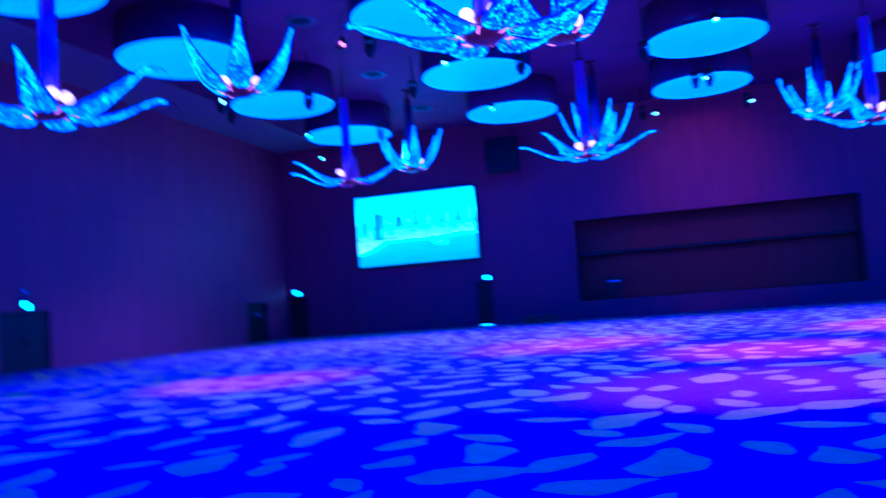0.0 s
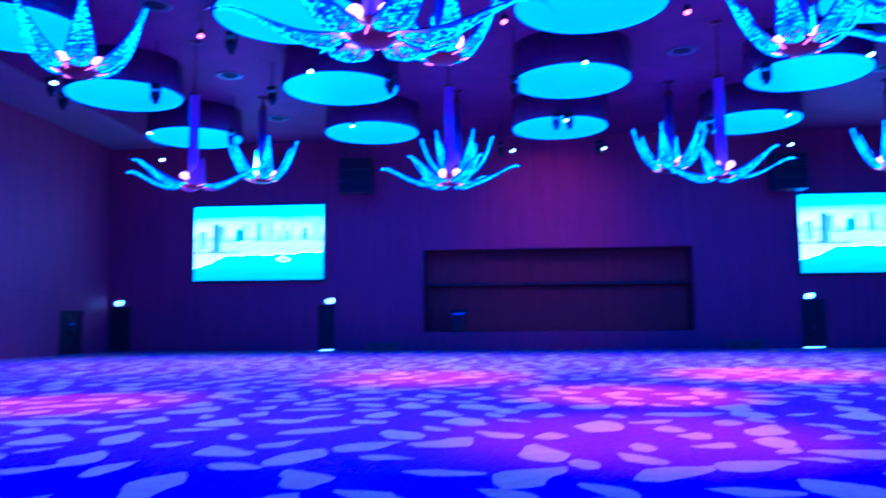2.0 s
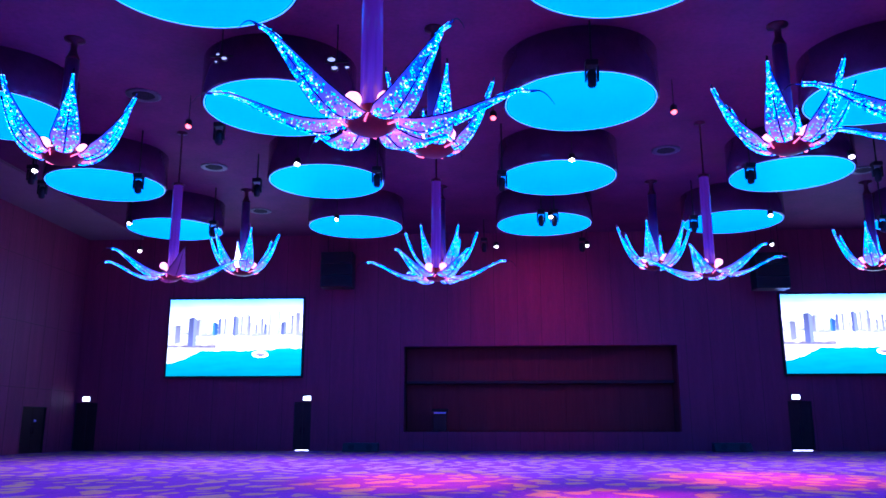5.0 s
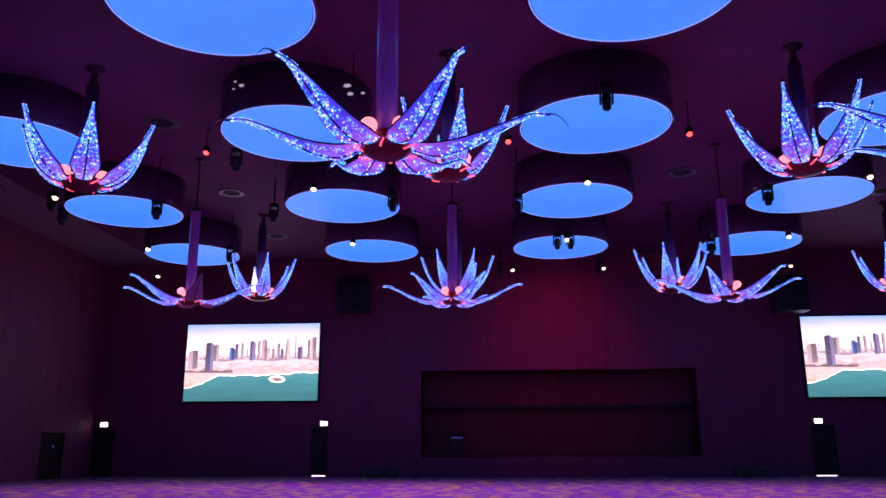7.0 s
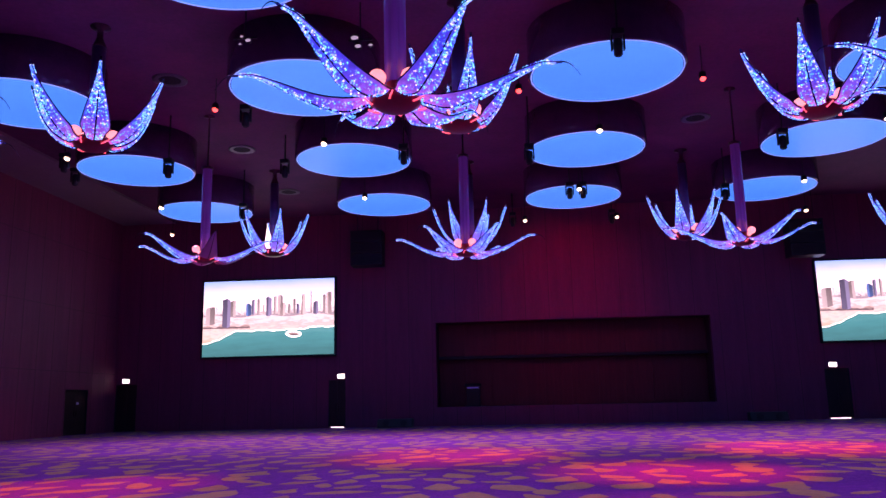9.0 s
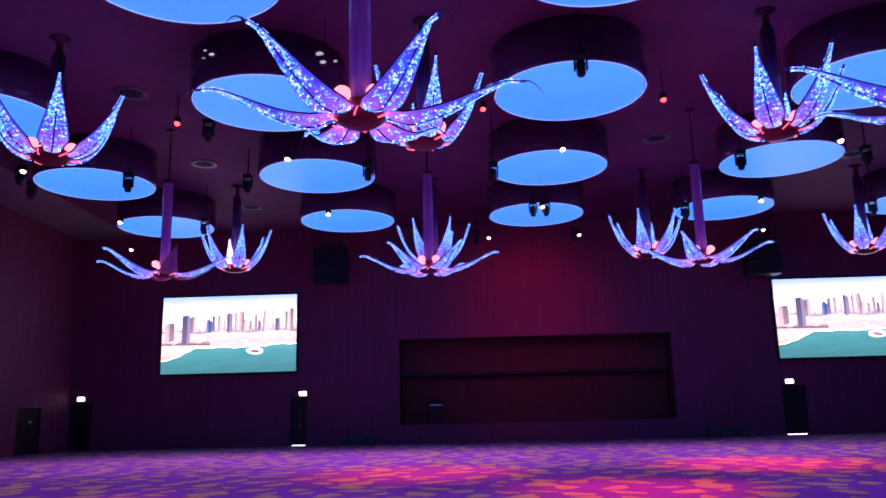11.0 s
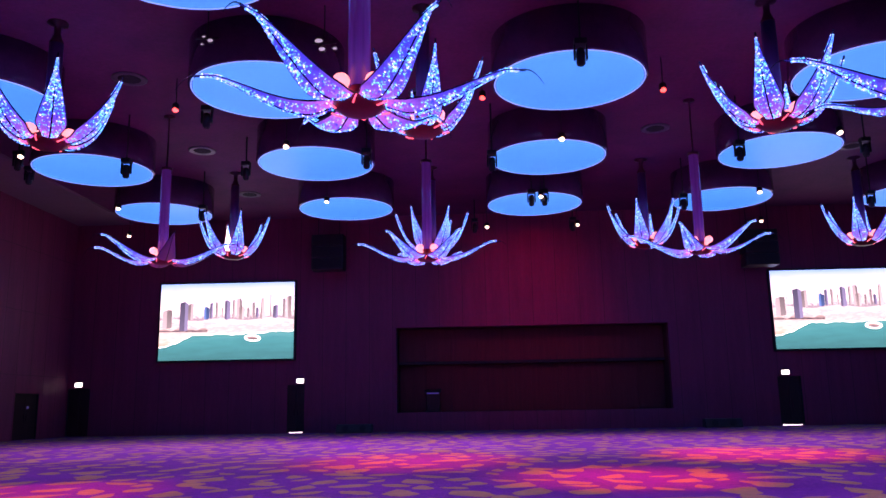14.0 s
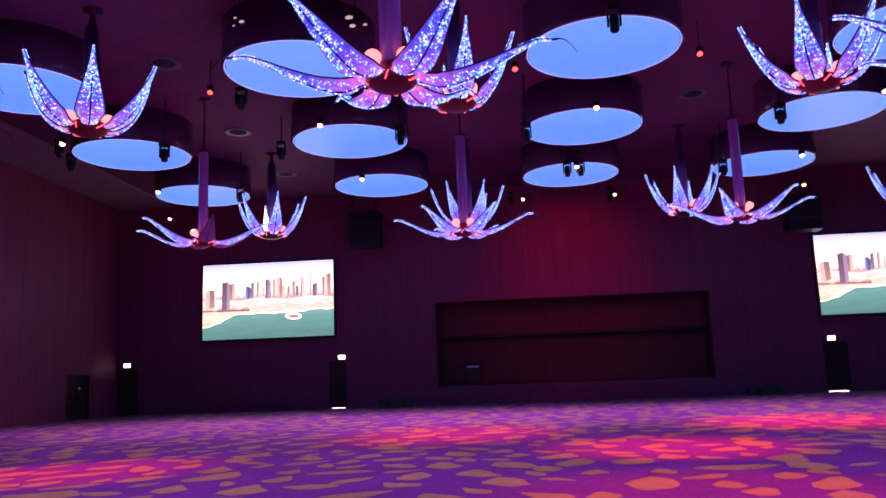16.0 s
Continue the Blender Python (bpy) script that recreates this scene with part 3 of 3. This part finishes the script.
def led_screen(x0, x1, z0, z1):
    s = thing("led_screen", "large wall screen showing pale towers along a green bay", "screen", "wall screens", ((x0 + x1) / 2, WALL_Y, z0))
    w, h = x1 - x0, z1 - z0
    part("cabinet", boxed(-w / 2 - 0.1, w / 2 + 0.1, -0.22, -0.0, -0.1, h + 0.1, bevel=0.02), M_BLACK, s, "black cabinet")
    y = -0.225
    rng = random.Random(9)

    def strip(name, mat, lower, upper, depth, label, u0=0.0, u1=1.0, n=80):
        bm = bmesh.new()
        us = [u0 + (u1 - u0) * i / n for i in range(n + 1)]
        low = [bm.verts.new((w * (u - 0.5), y - depth, h * lower(u))) for u in us]
        top = [bm.verts.new((w * (u - 0.5), y - depth, h * upper(u))) for u in us]
        for i in range(n):
            bm.faces.new((low[i], low[i + 1], top[i + 1], top[i]))
        return part(name, bm, mat, s, label)

    part("picture_sky", boxed(-w / 2, w / 2, y, y + 0.01, h * 0.5, h), P_SKY, s, "bright hazy sky of the shown picture")
    part("picture_water", boxed(-w / 2, w / 2, y, y + 0.01, 0, h * 0.5), P_WATER, s, "green bay of the shown picture")
    strip("picture_land", P_LAND, shore, lambda u: 0.60 + 0.012 * math.sin(9 * u) + 0.01 * math.sin(40 * u), 0.003, "pale sandy shore of the shown picture")
    strip("picture_foam", P_FOAM, lambda u: shore(u) - 0.006, lambda u: shore(u) + 0.008, 0.005, "bright waterline of the shown picture")
    strip("picture_shade", P_SHADE, lambda u: 0.372 - 0.02 * u, lambda u: 0.40 + 0.02 * math.sin(14 * u) * math.sin(53 * u), 0.006, "shaded ground of the shown picture", 0.0, 0.36, 40)
    strip("picture_low_city", P_LOW, lambda u: 0.525 + 0.015 * math.sin(17 * u), lambda u: 0.585 + 0.085 * ((int(u * 83) * 37) % 11 / 11) ** 2 + 0.01 * math.sin(23 * u), 0.0045, "low hazy buildings of the shown picture", n=500)
    towers = ((0.02, 0.09, 0.66), (0.148, 0.21, 0.765), (0.21, 0.25, 0.74), (0.33, 0.37, 0.70), (0.372, 0.395, 0.745), (0.415, 0.437, 0.76), (0.457, 0.47, 0.68),
              (0.483, 0.525, 0.78), (0.541, 0.563, 0.78), (0.572, 0.61, 0.80), (0.588, 0.63, 0.69), (0.65, 0.672, 0.68), (0.685, 0.708, 0.74), (0.715, 0.738, 0.68),
              (0.746, 0.787, 0.80), (0.818, 0.832, 0.845), (0.842, 0.88, 0.70), (0.916, 0.938, 0.79), (0.94, 0.98, 0.815))
    kinds = (0, 1, 0, 2, 1, 0, 3, 1, 0, 0, 3, 0, 0, 1, 3, 0, 1, 0, 3)
    for i, (u0, u1, v1) in enumerate(towers):
        v0 = 0.545 - max(0.0, u1 - u0 - 0.035) * 3.5 + 0.01 * rng.random()
        if i == 1:
            v0 = 0.39
        split = u0 + (u1 - u0) * rng.uniform(0.35, 0.65)
        sunny, shaded = P_FACES[kinds[i]]
        bm = bmesh.new()
        lean = 0.25 * (u1 - u0) if i in (14, 15) else 0.0
        quad = ((u0, v0), (split, v0 - 0.012), (split, v1), (u0 + lean, v1 - 0.015))
        bm.faces.new([bm.verts.new((w * (u - 0.5), y - 0.008, h * v)) for u, v in quad])
        tower = part("picture_tower", bm, shaded if i % 3 else sunny, s, "tower of the shown picture")
        bm = bmesh.new()
        quad = ((split, v0 - 0.012), (u1, v0 + 0.004), (u1 - lean, v1 - 0.03 * (i % 2)), (split, v1))
        bm.faces.new([bm.verts.new((w * (u - 0.5), y - 0.008, h * v)) for u, v in quad])
        part("tower_side", bm, sunny if i % 3 else shaded, tower, "other face of the shown tower")
    for name, mat, rx, rz, d in (("picture_pier", P_FOAM, 0.062, 0.045, 0.007), ("picture_pier_pool", P_SHADE, 0.042, 0.024, 0.009)):
        bm = bmesh.new()
        bm.faces.new([bm.verts.new((w * (0.695 + rx * math.cos(a) - 0.5), y - d, h * (0.275 + rz * math.sin(a) - 0.006 * math.cos(a)))) for a in np.linspace(0, 2 * math.pi, 28, endpoint=False)])
        part(name, bm, mat, s, "round pier of the shown picture")
    return s


led_screen(-17.65, -10.08, 4.03, 8.30)
led_screen(16.16, 23.73, 4.03, 8.30)


# ---- doors, signs ----
for n, (dx, dw) in enumerate(DOORS):
    d = tagged(new("door_%d" % (n + 1)), "closed dark wooden double door with light under it", "door", "", "structure")
    d.location = (dx, WALL_Y, 0)
    for sx in (-1, 1):
        x0, x1 = sorted((sx * 0.006, sx * dw / 2 - sx * 0.03))
        leaf = part("door_leaf", boxed(x0, x1, 0.10, 0.16, 0.065, DOOR_H - 0.03, bevel=0.006), M_DOOR, d)
        part("handle", boxed(sx * 0.09 - 0.015, sx * 0.09 + 0.015, 0.04, 0.07, 0.95, 1.25, bevel=0.005), M_METAL, leaf, "metal pull handle")
    bm = bmesh.new()
    box(bm, -dw / 2, -dw / 2 + 0.03, 0.02, 0.3, 0, DOOR_H)
    box(bm, dw / 2 - 0.03, dw / 2, 0.02, 0.3, 0, DOOR_H)
    box(bm, -dw / 2 + 0.03, dw / 2 - 0.03, 0.02, 0.3, DOOR_H - 0.03, DOOR_H)
    part("door_frame", bm, M_BLACK, d, "black frame")
    if n:
        part("light_gap", boxed(-dw / 2 + 0.12, dw / 2 - 0.12, 0.12, 0.15, 0.005, 0.06), M_LEAK, d, "white light showing under the door")
    part("back_panel", boxed(-dw / 2, dw / 2, 0.3, 0.4, 0, DOOR_H), M_BLACK, d)


def exit_sign(at, turn=0):
    s = thing("exit_sign", "small lit white exit sign in a dark housing", "sign", "exit signs", at)
    s.rotation_euler = (0, 0, radians(turn))
    part("housing", boxed(-0.24, 0.24, -0.09, 0.0, -0.16, 0.16, bevel=0.02), M_BLACK, s, "black housing")
    part("lit_face", boxed(-0.2, 0.2, -0.105, -0.088, -0.115, 0.115, bevel=0.02), M_EXIT, s, "glowing white face")
    return s


for x in (-22.1, -9.70, 16.55):
    exit_sign((x, WALL_Y, 2.80))


# ---- loudspeakers, stage monitors, lectern ----
def speaker(at, w=1.75, h=1.95, d=1.0):
    s = thing("hanging_loudspeaker", "large black loudspeaker cluster hung from the ceiling", "loudspeaker", "hanging loudspeakers", at)
    for i in range(3):
        z = -h / 2 + i * h / 3
        b = part("cabinet", boxed(-w / 2, w / 2, -d / 2, d / 2, z + 0.01, z + h / 3 - 0.01, bevel=0.03), M_BLACK, s)
        part("grille", boxed(-w / 2 + 0.08, w / 2 - 0.08, -d / 2 - 0.02, -d / 2, z + 0.07, z + h / 3 - 0.07), M_GRILLE, b, "perforated black grille")
    for x in (-w / 3, w / 3):
        bm = bmesh.new()
        tube(bm, [Vector((x, 0, h / 2)), Vector((x, 0, CEIL - at[2]))], 0.02, 6)
        part("hanger", bm, M_METAL, s, "steel hanging wire")


speaker((-7.95, 42.8, 9.65))
speaker((15.3, 42.8, 9.35))


def floor_monitor(at):
    s = thing("stage_monitor", "low black wedge loudspeaker on the carpet", "loudspeaker", "floor loudspeakers", at)
    bm = bmesh.new()
    box(bm, -0.95, 0.95, -0.35, 0.35, 0, 0.45, bevel=0.03)
    for v in bm.verts:
        if v.co.z > 0.3 and v.co.y < 0:
            v.co.y += 0.25
    part("cabinet", bm, M_BLACK, s)
    for x in (-0.47, 0.47):
        bm = bmesh.new()
        lathe(bm, [(0.17, 0.0), (0.17, 0.03), (0.10, 0.03)], 20)
        bmesh.ops.transform(bm, matrix=Matrix.Translation((x, -0.24, 0.22)) @ Matrix.Rotation(radians(60), 4, "X"), verts=bm.verts)
        part("driver", bm, M_GRILLE, s, "round speaker cone")


floor_monitor((-6.55, 43.2, 0))
floor_monitor((12.75, 43.2, 0))

lec = thing("lectern", "dark lectern with a small blue light on the stage", "lectern", "", (-2.45, WALL_Y + 0.75, NZ0))
part("body", boxed(-0.36, 0.36, -0.2, 0.2, 0.06, 1.12, bevel=0.02), M_DOOR, lec)
part("base", boxed(-0.45, 0.45, -0.3, 0.3, 0, 0.06, bevel=0.01), M_BLACK, lec)
bm = boxed(-0.45, 0.45, -0.28, 0.3, 1.12, 1.18, bevel=0.01)
bmesh.ops.rotate(bm, cent=(0, 0, 1.15), matrix=Matrix.Rotation(radians(12), 3, "X"), verts=bm.verts)
part("top", bm, M_BLACK, lec)
part("light_bar", boxed(-0.32, 0.32, -0.24, -0.2, 0.98, 1.06), M_BLUE, lec, "dim blue light strip")

for n, (a, b) in enumerate(SIDE_DOORS):
    d = tagged(new("door_%d" % (n + 4)), "closed dark wooden double door in the side wall", "door", "", "structure")
    d.location = (LEFT_X, (a + b) / 2, 0)
    w = b - a
    for sy in (-1, 1):
        y0, y1 = sorted((sy * 0.006, sy * w / 2 - sy * 0.04))
        leaf = part("door_leaf", boxed(-0.16, -0.10, y0, y1, 0.01, SIDE_H - 0.04, bevel=0.006), M_DOOR, d)
        part("handle", boxed(-0.07, -0.04, sy * 0.1 - 0.015, sy * 0.1 + 0.015, 0.95, 1.25, bevel=0.005), M_METAL, leaf, "metal pull handle")
    bm = bmesh.new()
    box(bm, -0.3, -0.02, -w / 2, -w / 2 + 0.04, 0, SIDE_H)
    box(bm, -0.3, -0.02, w / 2 - 0.04, w / 2, 0, SIDE_H)
    box(bm, -0.3, -0.02, -w / 2 + 0.04, w / 2 - 0.04, SIDE_H - 0.04, SIDE_H)
    part("door_frame", bm, M_BLACK, d, "black frame")
    part("back_panel", boxed(-0.4, -0.3, -w / 2, w / 2, 0, SIDE_H), M_BLACK, d)
exit_sign((LEFT_X, 22.95, 2.5), 90)
for y, z in ((22.95, 3.05), (40.35, 1.6)):
    p = thing("pilot_light", "tiny dim blue indicator light on the wall", "indicator", "wall indicators", (LEFT_X, y, z))
    part("lens", boxed(0.0, 0.05, -0.08, 0.08, -0.06, 0.06, bevel=0.02), M_BLUE, p)


# ---- ceiling fixtures ----
def moving_light():
    """A moving head hung from the ceiling on a pipe."""
    d = thing("moving_head_light", "black moving head spotlight hung from the ceiling", "stage light", "moving head spotlights")
    bm = bmesh.new()
    tube(bm, [Vector((0, 0, 0.36)), Vector((0, 0, 2.17))], 0.03, 8)
    part("pipe", bm, M_BLACK, d)
    part("base", boxed(-0.17, 0.17, -0.15, 0.15, 0.20, 0.36, bevel=0.02), M_BLACK, d)
    for sx in (-1, 1):
        part("yoke_arm", boxed(sx * 0.16 - 0.025, sx * 0.16 + 0.025, -0.07, 0.07, -0.22, 0.20, bevel=0.015), M_BLACK, d)
    bm = bmesh.new()
    lathe(bm, [(0.08, -0.36), (0.12, -0.34), (0.12, -0.12), (0.13, -0.05), (0.11, 0.08), (0.06, 0.12)], 18)
    head = part("head", bm, M_BLACK, d, "", True)
    bm = bmesh.new()
    lathe(bm, [(0.085, -0.375), (0.085, -0.361)], 16)
    part("lens", bm, M_GRILLE, head, "dark glass lens")
    return d


mover = moving_light()
places = ((-12.48, 27.3, 9.97), (-3.75, 27.3, 10.07), (0.72, 27.3, 9.85), (9.41, 27.3, 9.97), (2.62, 34.6, 10.36), (3.2, 34.6, 10.36),
          (9.29, 34.6, 10.0), (-12.17, 34.6, 10.05), (2.95, 19.9, 10.47), (17.38, 34.6, 9.9), (-17.12, 28.3, 10.7), (-17.76, 30.2, 10.7),
          (-8.93, 30.1, 10.6), (-8.48, 24.1, 10.6), (14.6, 29.0, 10.5), (0.08, 41.0, 10.6), (5.2, 41.0, 10.55))
mover.location = places[0]
for p in places[1:]:
    copy_thing(mover, pose(*p))


def small_spot(name, label, group, lens, r):
    d = thing(name, label, "spotlight", group)
    bm = bmesh.new()
    tube(bm, [Vector((0, 0, 0.14)), Vector((0, 0, 1.6))], 0.015, 6)
    part("rod", bm, M_BLACK, d)
    bm = bmesh.new()
    lathe(bm, [(r * 1.05, -0.10), (r * 1.15, -0.08), (r * 1.15, 0.10), (r * 0.6, 0.15)], 14)
    part("can", bm, M_BLACK, d, "", True)
    bm = bmesh.new()
    bmesh.ops.create_uvsphere(bm, u_segments=12, v_segments=8, radius=r, matrix=Matrix.Translation((0, -0.02, -0.08)))
    part("lens", bm, lens, d, "glowing lens", True)
    return d


pin = small_spot("pin_spot", "small black ceiling spotlight with a warm white lens", "white pin spots", M_WARM, 0.11)
pins = ((-16.38, 27.25, 10.6), (-6.65, 27.25, 10.68), (3.21, 27.25, 10.66), (12.9, 27.25, 10.6), (-16.04, 34.55, 10.45), (-6.54, 34.55, 10.5), (3.02, 34.4, 10.45),
        (12.61, 34.55, 10.42), (-18.35, 41.0, 10.6), (0.72, 41.0, 10.6), (5.44, 41.0, 10.6), (14.9, 41.0, 10.55))
pin.location = pins[0]
for p in pins[1:]:
    copy_thing(pin, pose(*p))
red = small_spot("red_spot", "small black ceiling spotlight with a red lens", "red pin spots", M_RED, 0.10)
reds = ((-9.55, 24.2, 11.0), (0.39, 24.0, 11.0), (6.02, 23.8, 11.0))
red.location = reds[0]
for p in reds[1:]:
    copy_thing(red, pose(*p))


def glint_cluster(at, spots):
    """Glints beside a drum, made as faintly glowing lenses on an invented bracket that hangs from the ceiling."""
    d = thing("glint_cluster", "made-up black bracket carrying small painted glints below the ceiling", "spotlight", "lamp brackets", at)
    top = CEIL - at[2]
    bm = bmesh.new()
    tube(bm, [Vector((0, 0, 0.10)), Vector((0, 0, top))], 0.02, 8)
    part("rod", bm, M_BLACK, d)
    part("bracket", boxed(-0.32, 0.32, -0.03, 0.03, 0.08, 0.13, bevel=0.01), M_BLACK, d)
    for x, z, r in spots:
        bm = bmesh.new()
        lathe(bm, [(r * 1.15, -0.02), (r * 1.2, 0.05), (r * 0.7, 0.12)], 12)
        bmesh.ops.transform(bm, matrix=Matrix.Translation((x, 0, z)) @ Matrix.Rotation(radians(-62), 4, "X"), verts=bm.verts)
        can = part("can", bm, M_BLACK, d, "", True)
        bm = bmesh.new()
        bmesh.ops.create_uvsphere(bm, u_segments=10, v_segments=6, radius=r, matrix=Matrix.Translation((x, -0.02, z)) @ Matrix.Diagonal((1, 0.5, 0.55, 1)))
        part("lens", bm, M_GLINT, can, "white glint made as a faint glow", True)
    return d


glint_cluster((-3.85, 19.75, 10.80), ((-0.15, 0.17, 0.11), (-0.06, -0.07, 0.09), (0.28, -0.06, 0.06)))
glint_cluster((-7.02, 19.75, 11.05), ((0.08, 0.04, 0.08), (-0.10, 0.16, 0.05), (-0.14, -0.06, 0.04)))


def ring_light():
    d = thing("recessed_downlight", "unlit round recessed downlight with a dull steel ring", "downlight", "recessed downlights")
    bm = bmesh.new()
    lathe(bm, [(0.36, -0.02), (0.50, -0.05), (0.56, -0.03), (0.56, 0.0)], 28)
    part("ring", bm, M_RING, d, "dull steel ring", True)
    bm = bmesh.new()
    lathe(bm, [(0.34, -0.03), (0.36, -0.021)], 24)
    part("glass", bm, M_GRILLE, d, "dark glass")
    return d


ring = ring_light()
rings = ((-11.25, 31.6), (-11.1, 24.1), (-11.25, 38.7), (16.3, 33.5), (16.3, 26.0), (-1.6, 26.1), (7.3, 30.5))
ring.location = (*rings[0], CEIL)
for x, y in rings[1:]:
    copy_thing(ring, pose(x, y, CEIL))

# ---- leaf shapes of the carpet ----
rng = random.Random(11)
verts, faces, taken = [], [], {}
for i in range(21000):
    x, y = rng.uniform(LEFT_X + 0.5, RIGHT_X - 0.5), rng.uniform(BACK_Y + 0.6, WALL_Y - 0.6)
    size = rng.uniform(0.28, 0.66)
    cell = (int(x / 1.5), int(y / 1.5))
    near = [q for a in (-1, 0, 1) for b in (-1, 0, 1) for q in taken.get((cell[0] + a, cell[1] + b), ())]
    if any((x - qx) ** 2 + (y - qy) ** 2 < (0.80 * (size + qs)) ** 2 for qx, qy, qs in near):
        continue
    taken.setdefault(cell, []).append((x, y, size))
    turn = rng.gauss(1.45, 0.75)
    slim, bend, tip = rng.uniform(0.3, 0.52), rng.uniform(-0.3, 0.3), rng.uniform(0.3, 1.1)
    n0 = len(verts)
    k = 18
    wave, phase = rng.uniform(0.1, 0.3), rng.uniform(0, 6.28)
    for j in range(k):
        a = 2 * math.pi * j / k
        u, v = math.cos(a) * rng.uniform(0.95, 1.05), math.copysign(abs(math.sin(a)) ** 1.5, math.sin(a)) * slim * 1.15
        v *= (1 - 0.5 * u * tip) * rng.uniform(0.88, 1.12) * (1 + wave * math.sin(3 * a + phase))
        v += bend * u * u * 0.5
        verts.append((x + size * (u * math.cos(turn) - v * math.sin(turn)), y + size * (u * math.sin(turn) + v * math.cos(turn)), 0.004 + 0.0004 * (i % 5)))
    faces.append(tuple(range(n0, n0 + k)))
me = bpy.data.meshes.new("carpet_leaf_pattern")
me.from_pydata(verts, [], faces)
me.materials.append(M_PATCH)
leafs = new("carpet_leaf_pattern", me)
leafs.parent = floor
tagged(leafs, "beige leaf shapes woven into the carpet", kind="stuff")
